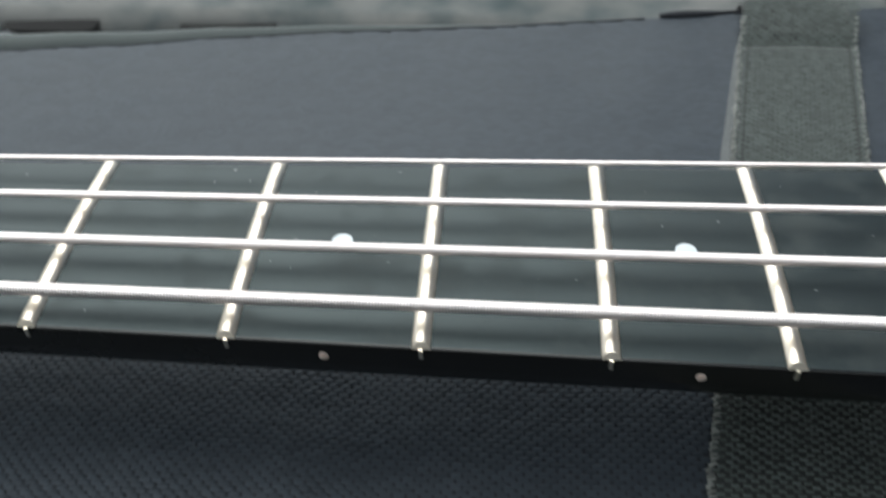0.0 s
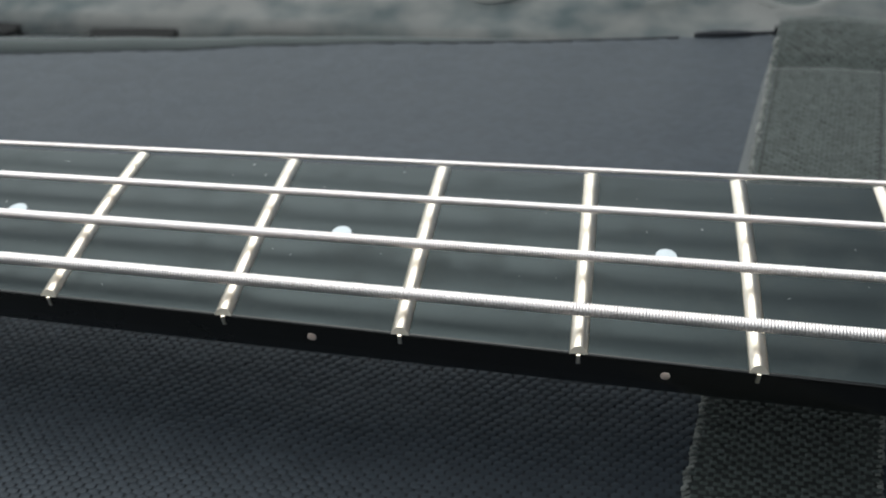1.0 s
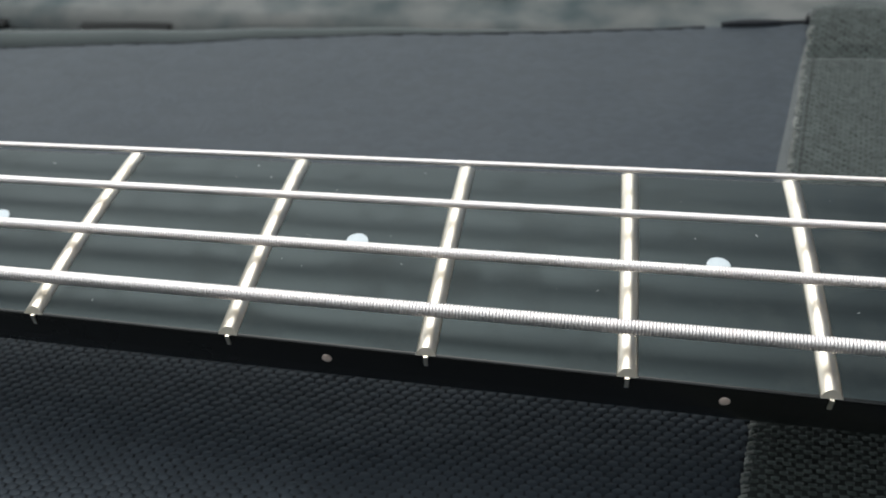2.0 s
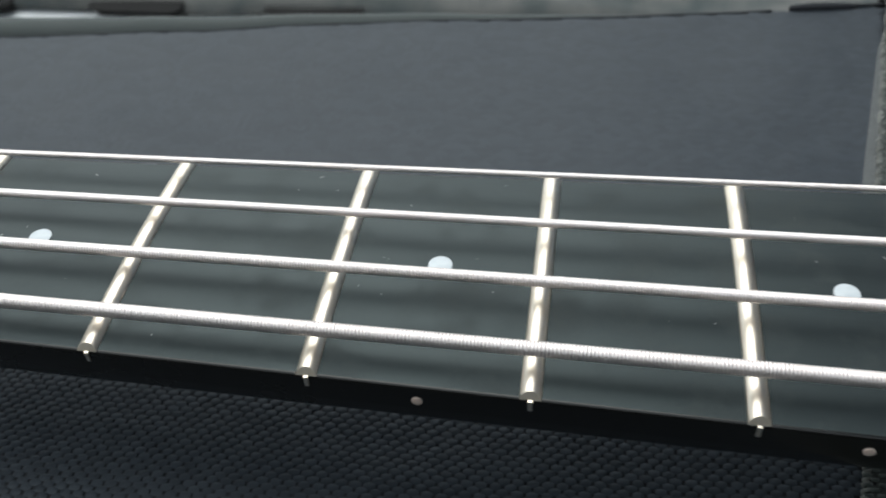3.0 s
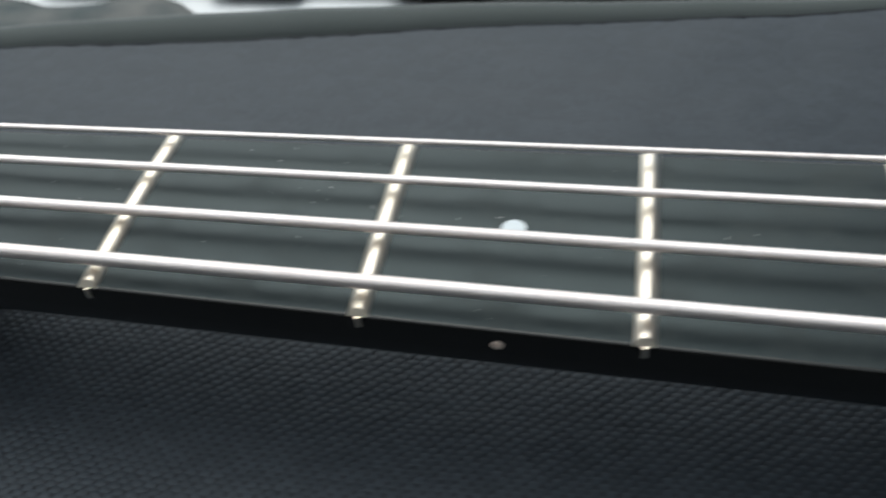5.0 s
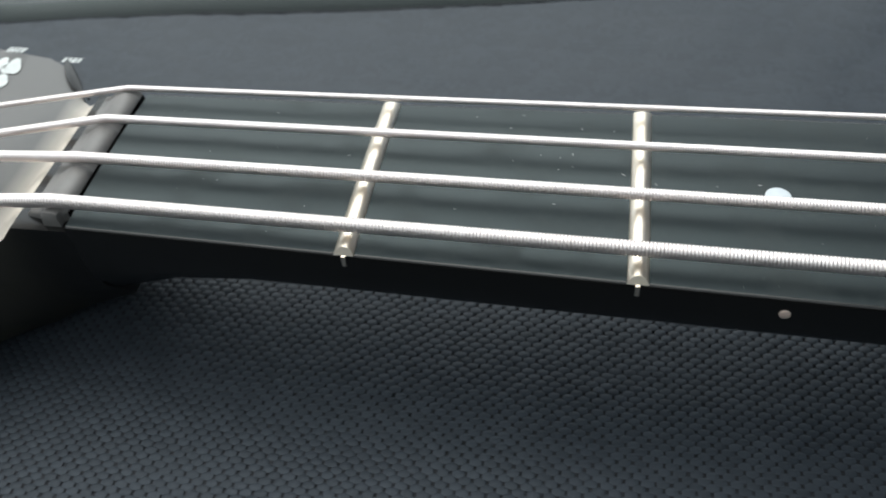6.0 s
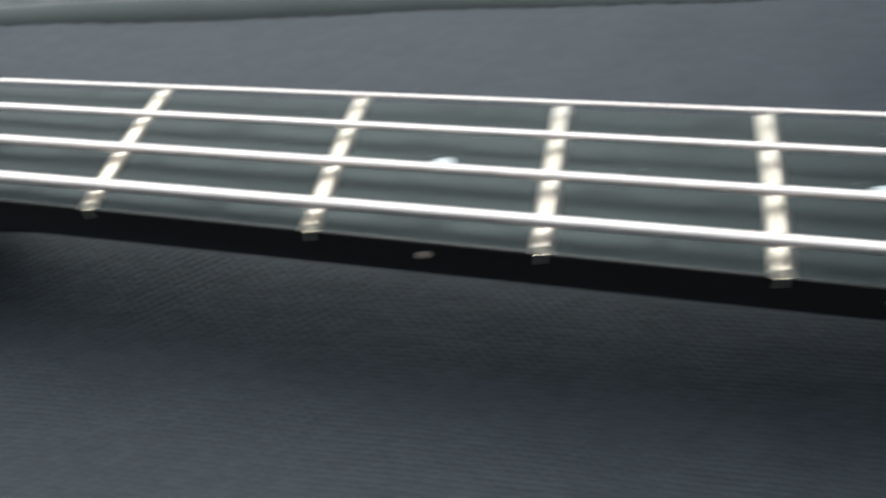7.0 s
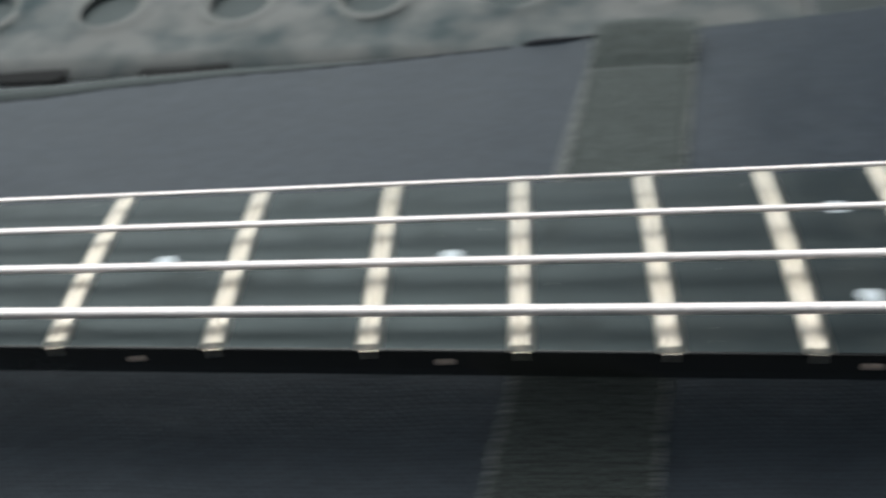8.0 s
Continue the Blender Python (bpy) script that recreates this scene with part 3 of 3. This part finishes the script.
def headstock():
    """Shelf behind the nut, a scooped ramp, and the dropped face that flares to both sides."""
    rows = [(0.0002, -0.0184, 0.0184, -0.0010), (-0.0105, -0.0186, 0.0186, -0.0010), (-0.0125, -0.0187, 0.0189, -0.0022),
            (-0.0155, -0.0192, 0.0205, -0.0048), (-0.0190, -0.0205, 0.0250, -0.0078), (-0.0230, -0.0228, 0.0290, -0.0102),
            (-0.0275, -0.0262, 0.0350, -0.0116), (-0.0330, -0.0310, 0.0425, -0.0120), (-0.0400, -0.0360, 0.0462, -0.0120),
            (-0.0550, -0.0410, 0.0490, -0.0120), (-0.0900, -0.0440, 0.0480, -0.0120), (-0.1700, -0.0440, 0.0380, -0.0120), (-0.2000, -0.0300, 0.0300, -0.0120)]
    rings = []
    for x, y0, y1, z in rows:
        thick = max(-0.0360, -0.0270 - 0.55 * max(0, -0.002 - x))
        ring = [(x, y0 + (y1 - y0) * j / 12, z - (0.0012 if j in (0, 12) and x < -0.012 else 0)) for j in range(13)]
        ring += [(x, y1 + (0.0006 if x < -0.012 else -0.0003), z - 0.003), (x, y1 - 0.0022, thick * 0.62 + z * 0.38), (x, y1 - 0.009, thick), (x, y0 + 0.009, thick), (x, y0 + 0.0022, thick * 0.62 + z * 0.38), (x, y0 - (0.0006 if x < -0.012 else -0.0003), z - 0.003)]
        rings.append(ring)
    return loft(rings)


hv, hf = headstock()
hme = mesh_of("headstock", hv, hf, CREAM_TO_GREY, 50)
hme.materials.append(LACQUER)
hme.materials.append(HEADSIDE)
for p in hme.polygons:
    p.material_index = (1 if p.center.x > -0.0110 else 0) if p.normal.z > 0.35 else 2
head = part("headstock", hme, guitar, "headstock with a pale scooped ramp behind the nut")


edge_pts = [(-0.0345 + 0.0130 * i / 9, 0.0440 - 0.0150 * i / 9 - 0.0012 * math.sin(math.pi * i / 9), -0.0122 + 0.0016 * (i / 9) ** 2) for i in range(10)]
part("edge_line", mesh_of("edge_line", *tube_along(edge_pts, lambda i: 0.0003 + 0.0011 * math.sin(math.pi * min(1, (i + 0.6) / 8)), 8), LACQUER), head, "thin black bead along the shoulder")


def wound_string(name, pts, r, pitch):
    """A round-wound string along a bent line, every turn of the wrap a ridge."""
    pts = [Vector(p) for p in pts]
    lens = [0]
    for a, b in zip(pts, pts[1:]):
        lens.append(lens[-1] + (b - a).length)
    step = 6 if pitch > 0.00045 else 4
    n, seg = int(lens[-1] / pitch * step), 14
    S = np.linspace(0, lens[-1], n)
    C = np.stack([np.interp(S, lens, [p[i] for p in pts]) for i in range(3)], -1)
    for _ in range(16):
        C[1:-1] = (C[:-2] + 2 * C[1:-1] + C[2:]) / 4
    D = np.gradient(C, axis=0)
    D /= np.linalg.norm(D, axis=1)[:, None]
    U = np.cross(D, (0, 0, 1.0))
    U /= np.linalg.norm(U, axis=1)[:, None]
    W = np.cross(U, D)
    A = np.linspace(0, 2 * np.pi, seg, endpoint=False)
    # each turn of the wrap is a round wire: a half circle between two deep grooves
    turn = np.abs(np.arange(n) % step / step - 0.5)
    R = (r - 0.72 * pitch * np.where(turn > 0.49, 0.48, 0.5 - np.sqrt(np.maximum(0, 0.25 - turn ** 2))))[:, None, None]
    V = C[:, None] + R * (U[:, None] * np.cos(A)[None, :, None] + W[:, None] * np.sin(A)[None, :, None])
    I = np.arange(n * seg).reshape(n, seg)
    J = np.roll(I, -1, axis=1)
    F = np.stack([I[:-1].ravel(), J[:-1].ravel(), J[1:].ravel(), I[1:].ravel()], -1)
    return grid_mesh(name, V.reshape(-1, 3), F, STRING)


at12 = fret_x(12)
for y0, y12, h0, h12, r, pitch, tail in (
        (-0.0153, -0.0210, 0.0031, 0.0055, 0.00125, 0.00055, (-0.0177, -0.0146, 0.0010)),
        (-0.0044, -0.0063, 0.0033, 0.0058, 0.00102, 0.00049, (-0.0262, -0.0008, -0.0014)),
        (0.0067, 0.0086, 0.0031, 0.0056, 0.00080, 0.00040, (-0.0319, 0.0076, -0.0040)),
        (0.0166, 0.0234, 0.0026, 0.0050, 0.00057, 0.00033, (-0.0365, 0.0160, -0.0040))):
    end = 0.62 / at12
    kink = (-0.0026, y0, h0)
    t = Vector(tail) - Vector(kink)
    far = Vector(kink) + t * 1.75
    far.z = max(far.z, -0.0108)
    line = [tuple(far), kink, (0.62, y0 + (y12 - y0) * end, h0 + (h12 - h0) * end)]
    part("string", wound_string("string", line, r, pitch), guitar, "round-wound nickel string")


def print_marks():
    """White printed shapes on the headstock face: one large cluster and two small ones."""
    verts, faces = [], []
    for cx, cy, rx, ry, rot in ((-0.0535, 0.0408, 0.0022, 0.0030, 0.3), (-0.0498, 0.0412, 0.0018, 0.0026, -0.4), (-0.0462, 0.0405, 0.0022, 0.0030, 0.2),
                                (-0.0520, 0.0352, 0.0026, 0.0026, 0.5), (-0.0468, 0.0347, 0.0022, 0.0028, -0.5), (-0.0560, 0.0360, 0.0016, 0.0036, 0.0)):
        o, n = len(verts), 18
        verts.append((cx, cy, -0.0118))
        for i in range(n):
            a = 2 * math.pi * i / n
            k = 1 + 0.18 * math.sin(3 * a + cx * 4000)
            px, py = rx * k * math.cos(a), ry * k * math.sin(a)
            verts.append((cx + px * math.cos(rot) - py * math.sin(rot), cy + px * math.sin(rot) + py * math.cos(rot), -0.0118))
        faces += [(o, o + 1 + i, o + 1 + (i + 1) % n) for i in range(n)]
    return mesh_of("print_mark", verts, faces, DECAL)


def print_bars(cx, cy, n):
    verts, faces = [], []
    for i in range(n):
        o = len(verts)
        x = cx + i * 0.0012
        verts += [(x, cy - 0.0008, -0.01178), (x + 0.0007, cy - 0.0008, -0.01178), (x + 0.0013, cy + 0.0010, -0.01178), (x + 0.0006, cy + 0.0010, -0.01178)]
        faces.append((o, o + 1, o + 2, o + 3))
    return mesh_of("print_mark", verts, faces, DECAL)


part("print_mark", print_marks(), head, "large white printed emblem")
part("print_mark", print_bars(-0.0355, 0.0440, 4), head, "small white printed lettering bars")
part("print_mark", print_bars(-0.0510, 0.0470, 4), head, "small white printed lettering bars")


def lint():
    """Dust specks on the board."""
    rng = np.random.default_rng(11)
    n = 150
    x = rng.uniform(0.0, 0.56, n)
    y = rng.uniform(-0.95, 0.95, n) * np.array([half_w(a) for a in x])
    s = rng.uniform(0.00005, 0.00016, n)
    z = np.array([crown(a, b) for a, b in zip(x, y)]) + 0.00008
    a = rng.uniform(0, 6.28, n)
    q = np.array([(-1, -0.5), (1, -0.5), (1, 0.5), (-1, 0.5)])
    long = rng.uniform(1, 2.5, n)
    V = np.stack([np.stack([x + s * (long * qx * np.cos(a) - qy * np.sin(a)), y + s * (long * qx * np.sin(a) + qy * np.cos(a)), z], -1) for qx, qy in q], 1)
    return grid_mesh("lint", V.reshape(-1, 3), np.arange(4 * n).reshape(n, 4), DUST)


tagged(part("lint", lint(), board, "white specks of dust"), kind="stuff")
